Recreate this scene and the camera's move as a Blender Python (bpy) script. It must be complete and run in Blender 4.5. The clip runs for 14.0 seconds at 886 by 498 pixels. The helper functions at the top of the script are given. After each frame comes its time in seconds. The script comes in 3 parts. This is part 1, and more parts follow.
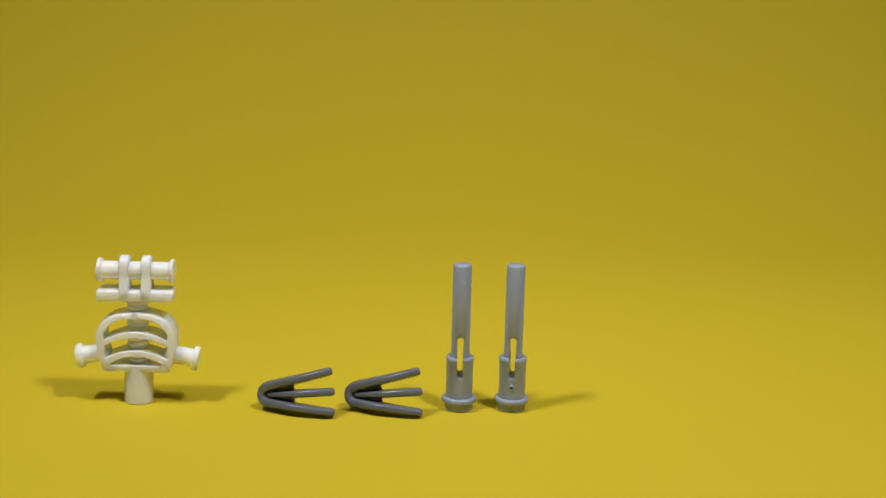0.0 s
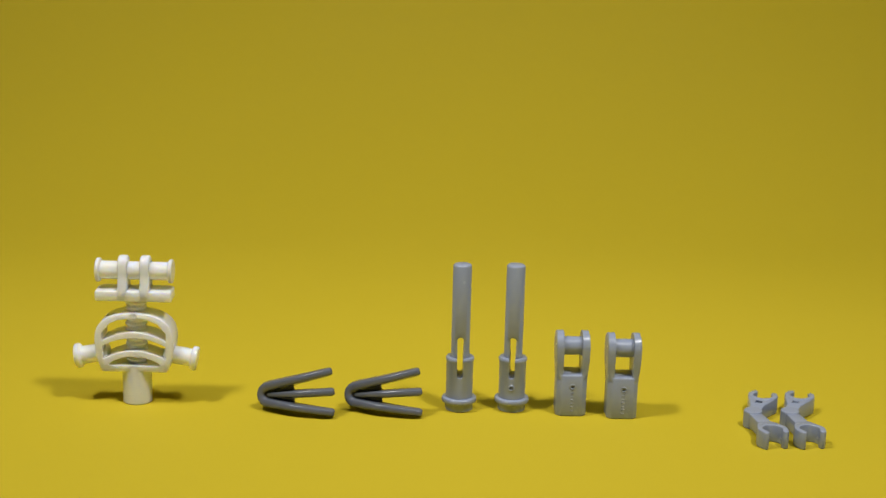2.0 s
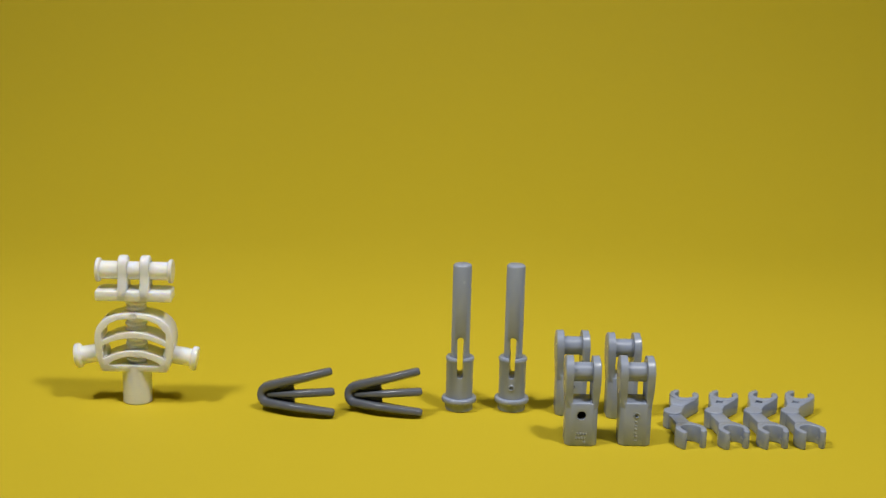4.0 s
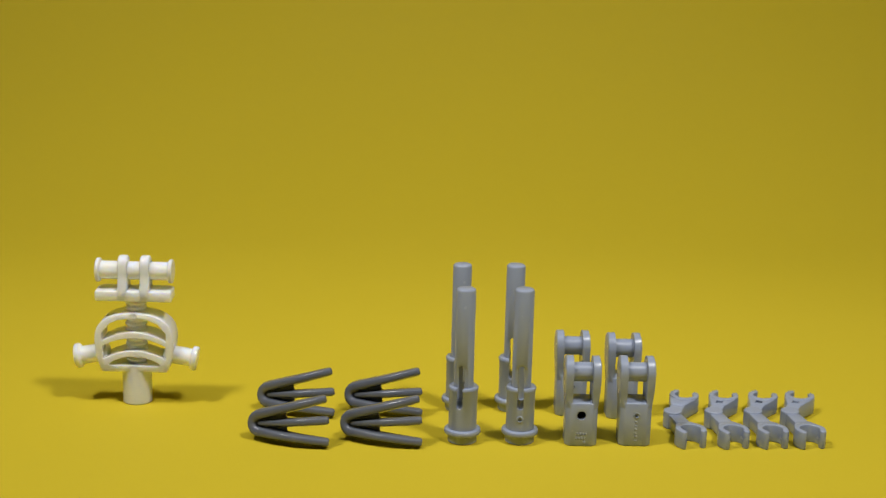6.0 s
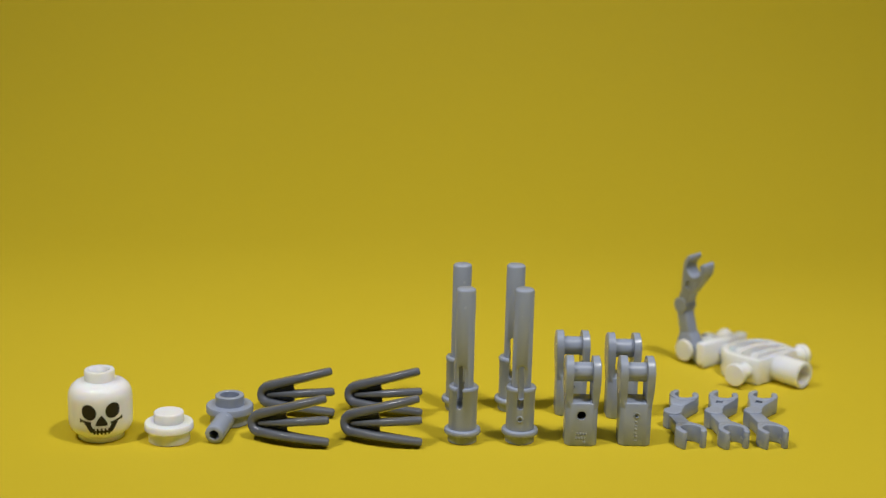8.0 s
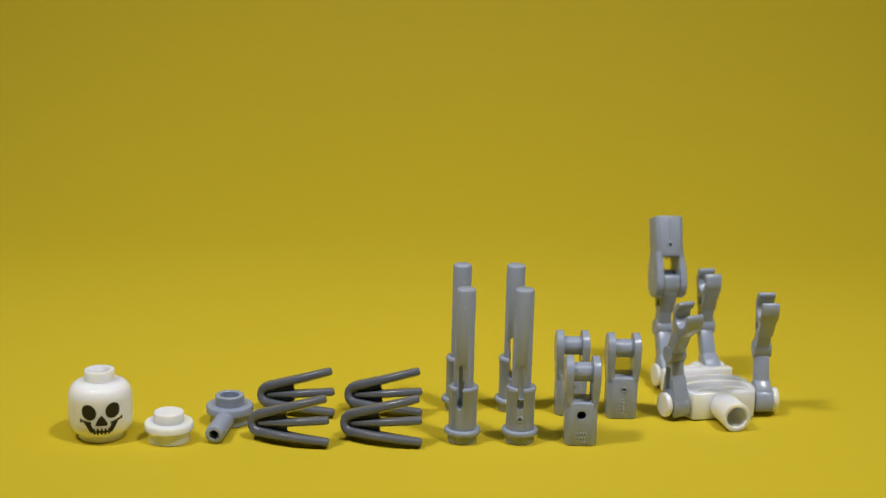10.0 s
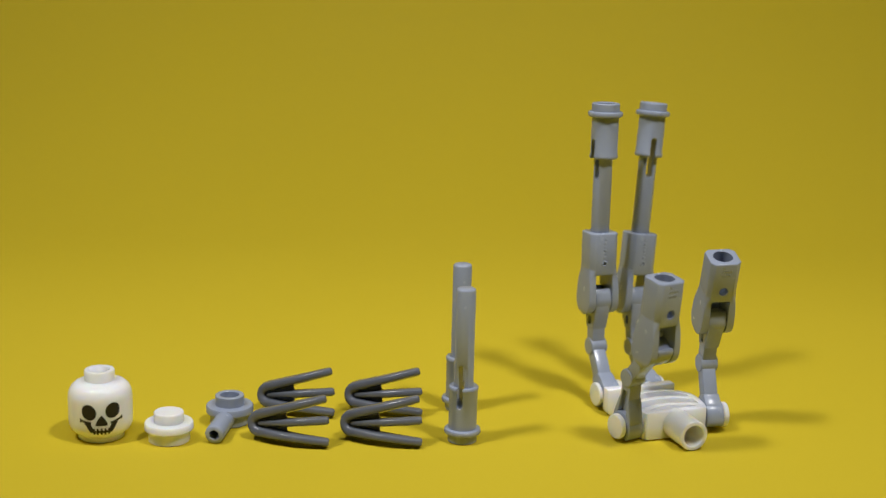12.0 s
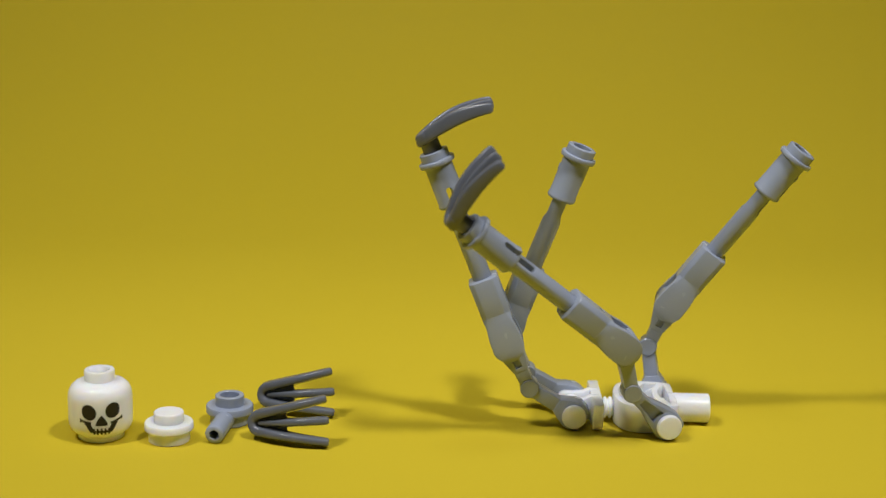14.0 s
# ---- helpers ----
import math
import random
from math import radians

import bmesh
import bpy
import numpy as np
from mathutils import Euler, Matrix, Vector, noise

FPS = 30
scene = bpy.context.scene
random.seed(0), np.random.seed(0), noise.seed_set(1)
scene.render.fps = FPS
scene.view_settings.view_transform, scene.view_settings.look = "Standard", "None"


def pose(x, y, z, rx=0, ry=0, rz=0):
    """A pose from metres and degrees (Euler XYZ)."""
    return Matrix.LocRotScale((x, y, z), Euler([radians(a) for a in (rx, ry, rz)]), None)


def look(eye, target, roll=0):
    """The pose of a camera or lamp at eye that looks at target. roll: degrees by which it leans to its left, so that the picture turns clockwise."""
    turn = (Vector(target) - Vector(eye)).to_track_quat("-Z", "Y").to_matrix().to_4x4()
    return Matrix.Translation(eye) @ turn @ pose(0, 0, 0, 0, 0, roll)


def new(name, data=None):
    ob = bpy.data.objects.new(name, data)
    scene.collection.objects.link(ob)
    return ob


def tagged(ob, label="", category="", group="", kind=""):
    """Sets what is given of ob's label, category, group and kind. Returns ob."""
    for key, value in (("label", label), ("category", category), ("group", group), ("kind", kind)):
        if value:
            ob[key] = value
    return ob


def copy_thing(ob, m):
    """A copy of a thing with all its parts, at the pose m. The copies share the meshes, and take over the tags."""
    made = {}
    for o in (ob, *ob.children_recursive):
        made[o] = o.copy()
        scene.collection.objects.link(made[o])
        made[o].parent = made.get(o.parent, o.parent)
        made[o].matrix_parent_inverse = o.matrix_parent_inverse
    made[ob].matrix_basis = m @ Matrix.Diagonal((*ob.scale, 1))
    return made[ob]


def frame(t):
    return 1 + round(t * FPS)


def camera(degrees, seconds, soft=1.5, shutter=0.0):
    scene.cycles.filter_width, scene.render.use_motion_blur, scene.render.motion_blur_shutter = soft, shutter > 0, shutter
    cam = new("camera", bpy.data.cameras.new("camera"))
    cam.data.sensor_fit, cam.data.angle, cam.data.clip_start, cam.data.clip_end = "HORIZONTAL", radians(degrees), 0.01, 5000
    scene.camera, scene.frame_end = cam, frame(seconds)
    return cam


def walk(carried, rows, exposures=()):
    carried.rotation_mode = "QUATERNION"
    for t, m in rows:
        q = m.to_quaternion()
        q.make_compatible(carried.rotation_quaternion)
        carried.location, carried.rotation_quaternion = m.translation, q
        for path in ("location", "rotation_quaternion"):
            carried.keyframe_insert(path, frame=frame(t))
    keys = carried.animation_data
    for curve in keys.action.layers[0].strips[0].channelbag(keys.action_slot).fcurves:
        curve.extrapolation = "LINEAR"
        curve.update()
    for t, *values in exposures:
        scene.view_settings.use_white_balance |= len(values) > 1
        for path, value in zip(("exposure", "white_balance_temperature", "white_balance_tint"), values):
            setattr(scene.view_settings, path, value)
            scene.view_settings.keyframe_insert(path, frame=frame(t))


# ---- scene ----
cam = camera(31.97, 14.0, soft=1.25)
EYE = Vector((0, -0.240, 0.0913))
TILT = radians(13.955)
STAND = look(EYE, EYE + Vector((0, math.cos(TILT), -math.sin(TILT))), roll=1.43)
cam.data.dof.use_dof = True
cam.data.dof.focus_distance, cam.data.dof.aperture_fstop = 0.256, 13.5
walk(cam, [(0, STAND), (14, STAND)], exposures=[(0, 0.0), (14, 0.0)])

# ---- light: two lamps beside the set and a dim room light ----
world = bpy.data.worlds.new("world")
scene.world = world
world.use_nodes = True
world.node_tree.nodes["Background"].inputs["Color"].default_value = (0.9, 0.95, 1.0, 1)
world.node_tree.nodes["Background"].inputs["Strength"].default_value = 0.03


def lamp(name, eye, target, watts, size, colour, spread=180):
    data = bpy.data.lights.new(name, "AREA")
    data.shape, data.size, data.energy, data.color, data.spread = "DISK", size, watts, colour, radians(spread)
    ob = new(name, data)
    ob.matrix_world = look(eye, target)
    return ob


lamp("lamp_left", (-0.216, -0.115, 0.459), (0.01, 0.043, 0), 0.334, 0.057, (1.0, 0.978, 0.968), 97)
lamp("lamp_right", (0.170, -0.148, 0.452), (0.01, 0.043, 0), 0.344, 0.057, (1.0, 0.978, 0.968), 97)
lamp("room_light", (0.0, -0.12, 1.15), (0, -0.12, 0), 1.42, 0.25, (0.86, 0.93, 1.0))


# ---- materials ----
def material(name, colour, rough, grain=0.0, scale=2000.0, bump=0.02, spots=(0.06, 300.0), soft=0.0, ior=1.5):
    """A surface with fine relief, slow drift of tone and wear in the gloss."""
    m = bpy.data.materials.new(name)
    m.use_nodes = True
    nt = m.node_tree
    b = nt.nodes["Principled BSDF"]
    b.inputs["Roughness"].default_value = rough
    b.inputs["IOR"].default_value = ior
    tex = nt.nodes.new("ShaderNodeTexCoord")
    fine, slow = nt.nodes.new("ShaderNodeTexNoise"), nt.nodes.new("ShaderNodeTexNoise")
    fine.inputs["Scale"].default_value, slow.inputs["Scale"].default_value = scale, spots[1]
    fine.inputs["Detail"].default_value, slow.inputs["Detail"].default_value = 4, 3
    for n in (fine, slow):
        nt.links.new(tex.outputs["Object"], n.inputs["Vector"])
    add = nt.nodes.new("ShaderNodeMath")
    add.operation = "MULTIPLY_ADD"
    nt.links.new(slow.outputs["Fac"], add.inputs[0])
    add.inputs[1].default_value = spots[0] * 2
    add.inputs[2].default_value = 1 - spots[0]
    mul = nt.nodes.new("ShaderNodeMath")
    mul.operation = "MULTIPLY_ADD"
    nt.links.new(fine.outputs["Fac"], mul.inputs[0])
    mul.inputs[1].default_value = grain * 2
    mul.inputs[2].default_value = -grain
    total = nt.nodes.new("ShaderNodeMath")
    nt.links.new(add.outputs[0], total.inputs[0])
    nt.links.new(mul.outputs[0], total.inputs[1])
    tint = nt.nodes.new("ShaderNodeVectorMath")
    tint.operation = "SCALE"
    tint.inputs[0].default_value = colour
    nt.links.new(total.outputs[0], tint.inputs["Scale"])
    nt.links.new(tint.outputs["Vector"], b.inputs["Base Color"])
    gloss = nt.nodes.new("ShaderNodeMapRange")
    gloss.inputs["To Min"].default_value, gloss.inputs["To Max"].default_value = rough * 0.8, rough * 1.25
    nt.links.new(slow.outputs["Fac"], gloss.inputs["Value"])
    nt.links.new(gloss.outputs["Result"], b.inputs["Roughness"])
    rel = nt.nodes.new("ShaderNodeBump")
    rel.inputs["Strength"].default_value = bump
    rel.inputs["Distance"].default_value = 0.0001
    nt.links.new(fine.outputs["Fac"], rel.inputs["Height"])
    if soft:
        edge = nt.nodes.new("ShaderNodeBevel")
        edge.samples = 4
        edge.inputs["Radius"].default_value = soft
        nt.links.new(edge.outputs["Normal"], rel.inputs["Normal"])
    nt.links.new(rel.outputs["Normal"], b.inputs["Normal"])
    return m


GREY = material("light_grey_plastic", (0.308, 0.352, 0.452), 0.25, 0.01, 1500, 0.05, (0.03, 250), 0.00018)
DARK = material("dark_grey_plastic", (0.122, 0.134, 0.166), 0.24, 0.01, 1500, 0.06, (0.05, 250), 0.00012, 1.58)
WHITE = material("white_plastic", (0.868, 0.885, 0.915), 0.20, 0.01, 1500, 0.04, (0.015, 250), 0.00018)
WHITE_BODY = WHITE.node_tree.nodes["Principled BSDF"]
WHITE_BODY.inputs["Subsurface Weight"].default_value = 0.7
WHITE_BODY.inputs["Subsurface Radius"].default_value = (0.0022, 0.0019, 0.0014)
WHITE_BODY.inputs["Subsurface Scale"].default_value = 1.0
BLACK = material("black_print", (0.006, 0.005, 0.005), 0.5, 0.0, 1500, 0.02, (0.05, 300))
PAPER = material("yellow_paper", (0.600, 0.459, 0.0152), 0.75, 0.03, 2600, 0.2, (0.02, 12))
PAPER.node_tree.nodes["Principled BSDF"].inputs["Specular IOR Level"].default_value = 0.38
PLASTER = material("wall_paint", (0.62, 0.60, 0.56), 0.8, 0.03, 300, 0.1, (0.05, 3))

MM = 0.001


# ---- mesh tools, in millimetres ----
def lathe(profile, seg=32, centre=(0, 0, 0), axis="z", close=False):
    """A solid of revolution from (radius, height) pairs; radius 0 closes an end; close joins last to first (a ring)."""
    bm = bmesh.new()
    rings = []
    for r, z in profile:
        if r < 1e-6:
            rings.append([bm.verts.new((0, 0, z))])
        else:
            rings.append([bm.verts.new((r * math.cos(2 * math.pi * i / seg), r * math.sin(2 * math.pi * i / seg), z)) for i in range(seg)])
    pairs = list(zip(rings, rings[1:]))
    if close:
        pairs.append((rings[-1], rings[0]))
    for a, b in pairs:
        for i in range(seg):
            j = (i + 1) % seg
            if len(a) == 1 and len(b) == 1:
                continue
            elif len(a) == 1:
                bm.faces.new((a[0], b[i], b[j]))
            elif len(b) == 1:
                bm.faces.new((a[j], a[i], b[0]))
            else:
                bm.faces.new((a[i], a[j], b[j], b[i]))
    if axis == "x":
        bm.transform(Matrix.Rotation(radians(90), 4, "Y"))
    bm.transform(Matrix.Translation(centre))
    bmesh.ops.recalc_face_normals(bm, faces=bm.faces)
    return bm


def prism(outline, a, b, plane="xz", bevel=0.0, centre=(0, 0, 0)):
    """A flat outline drawn out from a to b across its plane, with rounded edges."""
    bm = bmesh.new()

    def at(u, v, w):
        return {"xz": (u, w, v), "yz": (w, u, v), "xy": (u, v, w)}[plane]
    low = [bm.verts.new(at(u, v, a)) for u, v in outline]
    high = [bm.verts.new(at(u, v, b)) for u, v in outline]
    bm.faces.new(low)
    bm.faces.new(high[::-1])
    n = len(outline)
    for i in range(n):
        j = (i + 1) % n
        bm.faces.new((low[j], low[i], high[i], high[j]))
    bmesh.ops.recalc_face_normals(bm, faces=bm.faces)
    if bevel:
        sharp = [e for e in bm.edges if len(e.link_faces) == 2 and e.calc_face_angle() > radians(35)]
        bmesh.ops.bevel(bm, geom=sharp, offset=bevel, segments=2, profile=0.5, affect="EDGES", clamp_overlap=True)
    bm.transform(Matrix.Translation(centre))
    return bm


def tube(points, radii, seg=14, wide=None, square=1.0, roof=0.0):
    """A rounded bar along points, with a radius at each and domed ends; wide gives its half width where that differs, square below 1 boxes its section, roof narrows its upper side."""
    def bulge(v):
        return math.copysign(abs(v) ** square, v)
    bm = bmesh.new()
    pts = [Vector(p) for p in points]
    wide = wide or radii
    ratios = [w / r for w, r in zip(wide, radii)]
    ratios = [ratios[0]] * 2 + ratios + [ratios[-1]] * 2
    d0, d1 = (pts[0] - pts[1]).normalized(), (pts[-1] - pts[-2]).normalized()
    stations = [(pts[0] + d0 * radii[0] * 0.75, radii[0] * 0.45), (pts[0] + d0 * radii[0] * 0.45, radii[0] * 0.82)]
    stations += list(zip(pts, radii))
    stations += [(pts[-1] + d1 * radii[-1] * 0.35, radii[-1] * 0.85), (pts[-1] + d1 * radii[-1] * 0.55, radii[-1] * 0.55)]
    rings = []
    for i, (p, r) in enumerate(stations):
        d = (stations[min(i + 1, len(stations) - 1)][0] - stations[max(i - 1, 0)][0]).normalized()
        side = d.cross(Vector((0, 0, 1))).normalized()
        up = side.cross(d)
        ring = []
        for k in range(seg):
            c, h = bulge(math.cos(2 * math.pi * k / seg)), bulge(math.sin(2 * math.pi * k / seg))
            ring.append(bm.verts.new(p + side * r * ratios[i] * c * (1 - roof * h) + up * r * h))
        rings.append(ring)
    for a, b in zip(rings, rings[1:]):
        for k in range(seg):
            j = (k + 1) % seg
            bm.faces.new((a[k], a[j], b[j], b[k]))
    bm.faces.new(rings[0][::-1])
    bm.faces.new(rings[-1])
    bmesh.ops.recalc_face_normals(bm, faces=bm.faces)
    return bm


def join(*meshes):
    out = bmesh.new()
    for bm in meshes:
        data = bpy.data.meshes.new("piece")
        bm.to_mesh(data)
        out.from_mesh(data)
        bpy.data.meshes.remove(data)
    return out


def cut(bm, *tools):
    """bm with the tools' volumes taken out of it."""
    data = bpy.data.meshes.new("blank")
    bm.to_mesh(data)
    ob = new("blank", data)
    made = []
    for tool in tools:
        td = bpy.data.meshes.new("tool")
        tool.to_mesh(td)
        to = new("tool", td)
        mod = ob.modifiers.new("cut", "BOOLEAN")
        mod.object, mod.operation, mod.solver = to, "DIFFERENCE", "EXACT"
        made.append((to, td))
    deps = bpy.context.evaluated_depsgraph_get()
    deps.update()
    done = bpy.data.meshes.new_from_object(ob.evaluated_get(deps))
    out = bmesh.new()
    out.from_mesh(done)
    bpy.data.objects.remove(ob)
    for d in [data, done]:
        bpy.data.meshes.remove(d)
    for to, td in made:
        bpy.data.objects.remove(to)
        bpy.data.meshes.remove(td)
    return out


def mesh_of(name, bm, mats, sharp=38):
    data = bpy.data.meshes.new(name)
    bm.transform(Matrix.Scale(MM, 4))
    bm.to_mesh(data)
    for m in mats if isinstance(mats, (list, tuple)) else [mats]:
        data.materials.append(m)
    data.shade_smooth()
    data.set_sharp_from_angle(angle=radians(sharp))
    return data


def part(name, bm, mat, parent, label=""):
    ob = new(name, mesh_of(name, bm, mat))
    ob.parent = parent
    return tagged(ob, label)


def thing(name, label, category, group=""):
    return tagged(new(name), label, category, group)


def circle(r, n=28, cx=0.0, cy=0.0, a0=0.0, a1=360.0):
    full = abs(a1 - a0) >= 360
    return [(cx + r * math.cos(radians(a0 + (a1 - a0) * i / (n if full else n - 1))), cy + r * math.sin(radians(a0 + (a1 - a0) * i / (n if full else n - 1)))) for i in range(n)]


# ---- the setting ----
def paper_sweep():
    """One sheet of yellow paper, flat under the toys and curving up behind them."""
    line = [(-420, 0), (-200, 0), (0, 0), (90, 0), (132, 0)]
    line += [(132 + 185 * math.sin(radians(a)), 185 - 185 * math.cos(radians(a))) for a in range(4, 91, 4)]
    line += [(317, 400), (317, 620)]
    bm = bmesh.new()
    rows = []
    for y, z in line:
        rows.append([bm.verts.new((x, y, z)) for x in (-560, -280, 0, 280, 560)])
    for a, b in zip(rows, rows[1:]):
        for i in range(4):
            bm.faces.new((a[i], a[i + 1], b[i + 1], b[i]))
    ob = new("backdrop", mesh_of("backdrop", bm, PAPER, 60))
    ob.modifiers.new("thickness", "SOLIDIFY").thickness = 0.0004
    tagged(ob, "plain yellow paper sheet sweeping up behind the toys", "backdrop", kind="structure")


paper_sweep()


def slab(name, lo, hi, label):
    bm = bmesh.new()
    bmesh.ops.create_cube(bm, size=1)
    bm.transform(Matrix.LocRotScale([(a + b) / 2 for a, b in zip(lo, hi)], None, [b - a for a, b in zip(lo, hi)]))
    ob = new(name, mesh_of(name, bm, PLASTER))
    tagged(ob, label, name.split("_")[0], kind="structure")


slab("floor", (-1500, -1500, -800), (1500, 1500, -740), "plain pale floor of the room")
slab("ceiling", (-1500, -1500, 1600), (1500, 1500, 1660), "plain pale ceiling of the room")
slab("wall_north", (-1500, 1500, -740), (1500, 1560, 1600), "plain pale painted wall")
slab("wall_south", (-1500, -1560, -740), (1500, -1500, 1600), "plain pale painted wall")
slab("wall_east", (1500, -1500, -740), (1560, 1500, 1600), "plain pale painted wall")
slab("wall_west", (-1560, -1500, -740), (-1500, 1500, 1600), "plain pale painted wall")


def make_table():
    """The plain table that carries the paper."""
    ob = thing("table", "plain pale table under the yellow paper", "table")
    part("tabletop", prism([(-620, -480), (620, -480), (620, 520), (-620, 520)], -26, -0.6, "xy", 2), PLASTER, ob)
    for x in (-570, 570):
        for y in (-430, 470):
            part("leg", prism([(x - 25, y - 25), (x + 25, y - 25), (x + 25, y + 25), (x - 25, y + 25)], -740, -26, "xy", 2), PLASTER, ob)


make_table()


# ---- the toy pieces ----
def make_rod():
    """A bar with a slotted sleeve, a collar and a hollow stud at its foot. Origin at the foot, axis z, slot across y."""
    ob = thing("bar_rod", "light grey plastic bar with slotted sleeve and collar", "toy part", "bars with sleeve")
    slot = prism([(-0.5, 6.6)] + [(0.5 * math.cos(radians(a)), 6.6 + 0.5 * math.sin(radians(a))) for a in range(200, 341, 20)] + [(0.5, 6.6), (0.5, 9.6), (0.56, 12.6)]
                 + [(0.56 * math.cos(radians(a)), 12.6 + 0.56 * math.sin(radians(a))) for a in range(20, 161, 20)] + [(-0.56, 12.6), (-0.5, 9.6)], -4, 4, "xz")
    shaft = lathe([(0, 5.0), (1.59, 5.0), (1.59, 25.5), (1.48, 25.72), (1.3, 25.84), (0, 25.84)], 32)
    flats = [prism([(s * 1.22, 9.0), (s * 1.22, 12.7), (s * 1.7, 14.0), (s * 2.4, 14.0), (s * 2.4, 9.0)], -3, 3, "yz") for s in (-1, 1)]
    part("shaft", cut(shaft, slot.copy(), *flats), GREY, ob)
    sleeve = lathe([(1.60, 2.25), (2.30, 2.25), (2.33, 8.7), (2.44, 8.95), (2.46, 9.25), (2.3, 9.5), (1.62, 9.5)], 36, close=True)
    dot = lathe([(0, -3.0), (0.30, -3.0), (0.30, -1.9), (0, -1.9)], 14)
    dot.transform(Matrix.Translation((0, 0, 4.45)) @ Matrix.Rotation(radians(-90), 4, "X"))
    sleeve = part("sleeve", cut(sleeve, slot, dot), GREY, ob)
    rim = lathe([(0.30, -2.40), (0.38, -2.43), (0.50, -2.43), (0.58, -2.36), (0.58, -2.1), (0.30, -2.1)], 18, close=True)
    rim.transform(Matrix.Translation((0, 0, 4.45)) @ Matrix.Rotation(radians(-90), 4, "X"))
    part("gate_mark", rim, GREY, sleeve, "small raised moulding ring")
    part("collar", lathe([(1.60, 1.4), (2.72, 1.4), (2.9, 1.48), (2.98, 1.66), (2.98, 2.02), (2.9, 2.22), (2.7, 2.32), (1.60, 2.32)], 36, close=True), GREY, ob)
    part("stud", lathe([(1.60, 1.5), (1.60, 0.1), (1.70, 0.0), (2.2, 0.0), (2.38, 0.12), (2.4, 0.3), (2.4, 1.5)], 36, close=True), GREY, ob, "hollow stud end")
    return ob


def make_bracket():
    """A bar holder: a bored block with two cheeks that carry a cross bar. Origin at the bored end, cross bar 12 mm up along x."""
    ob = thing("bar_holder", "light grey plastic bar holder with forked handle", "toy part", "bar holders")
    w, d, c = 2.62, 2.45, 0.8
    block = prism([(-w, -d + c), (-w + c, -d), (w - c, -d), (w, -d + c), (w, d - c), (w - c, d), (-w + c, d), (-w, d - c)], 0, 7.4, "xy", 0.22)
    bore = lathe([(0, -1), (1.62, -1), (1.64, 6.2), (0, 6.2)], 28)
    big = lathe([(0, 1.0), (0.74, 1.0), (0.74, 4.0), (0, 4.0)], 20)
    big.transform(Matrix.Translation((0.1, 0, 5.3)) @ Matrix.Rotation(radians(-90), 4, "X"))
    tiny = lathe([(0, 2.1), (0.27, 2.1), (0.33, 3.0), (0, 3.0)], 14)
    tiny.transform(Matrix.Translation((0.12, 0, 5.3)) @ Matrix.Rotation(radians(90), 4, "X"))
    block = part("block", cut(block, bore, big, tiny), GREY, ob)
    def ease(z, z0, z1):
        k = min(1.0, max(0.0, (z - z0) / (z1 - z0)))
        return k * k * (3 - 2 * k)
    # Each cheek grows out of the block's chamfered side and ends round about the cross bar.
    steps = [(z, 2.40 - 0.09 * ease(z, 6.9, 7.7) + 0.29 * ease(z, 7.7, 10.6)) for z in (6.0, 6.5, 7.0, 7.4, 7.8, 8.4, 9.0, 9.7, 10.4)]
    steps += [(12 + 2.66 * math.sin(radians(q)), 2.66 * math.cos(radians(q))) for q in (-10, 5, 20, 34, 47, 58, 68, 76, 83)]
    for s in (-1, 1):
        cheek = bmesh.new()
        rings = []
        for z, deep in steps:
            cham = min(0.8 - 0.6 * ease(z, 6.2, 8.8), deep * 0.8)
            out = 2.60 + 0.25 * ease(z, 5.2, 11.5) - 0.16 * ease(z, 13.9, 14.64)
            full = ease(z, 6.0, 8.4)
            bow = [(cham * (math.sin(radians(q)) * full + q / 90 * (1 - full)), cham * (math.cos(radians(q)) * full + (1 - q / 90) * (1 - full))) for q in (0, 22.5, 45, 67.5, 90)]
            rim = [(1.58, -deep)] + [(out - cham + u, cham - deep - v) for u, v in bow] + [(out - cham + u, deep - cham + v) for u, v in bow[::-1]] + [(1.58, deep)]
            rings.append([cheek.verts.new((s * x, y, z)) for x, y in rim])
        for lower, upper in zip(rings, rings[1:]):
            for i in range(12):
                j = (i + 1) % 12
                cheek.faces.new((lower[i], lower[j], upper[j], upper[i]))
        cheek.faces.new(rings[0][::-1])
        cheek.faces.new(rings[-1])
        bmesh.ops.recalc_face_normals(cheek, faces=cheek.faces)
        part("cheek", cheek, GREY, ob)
    rim = lathe([(0.3, 2.36), (0.3, 2.41), (0.36, 2.44), (0.5, 2.44), (0.56, 2.40), (0.56, 2.3), (0.3, 2.3)], 18, close=True)
    rim.transform(Matrix.Translation((0.12, 2.38 - d, 5.3)) @ Matrix.Rotation(radians(90), 4, "X"))
    part("gate_mark", rim, GREY, block, "small raised moulding ring")
    part("cross_bar", lathe([(0, -1.7), (1.59, -1.7), (1.59, 1.7), (0, 1.7)], 28, (0, 0, 12.0), "x"), GREY, ob)
    marks = bmesh.new()
    for k in range(6):
        one = prism([(-0.18, 0), (0.32, 0), (0.32, 0.24 + 0.14 * (k % 2)), (-0.18, 0.24 + 0.14 * (k % 2))], -d - 0.014, -d + 0.05, "xz", 0.012)
        one.transform(Matrix.Translation((0, 0, 0.9 + 0.62 * k)))
        marks = join(marks, one)
    part("embossed_mark", marks, GREY, block, "raised moulding marks")
    lines = bmesh.new()
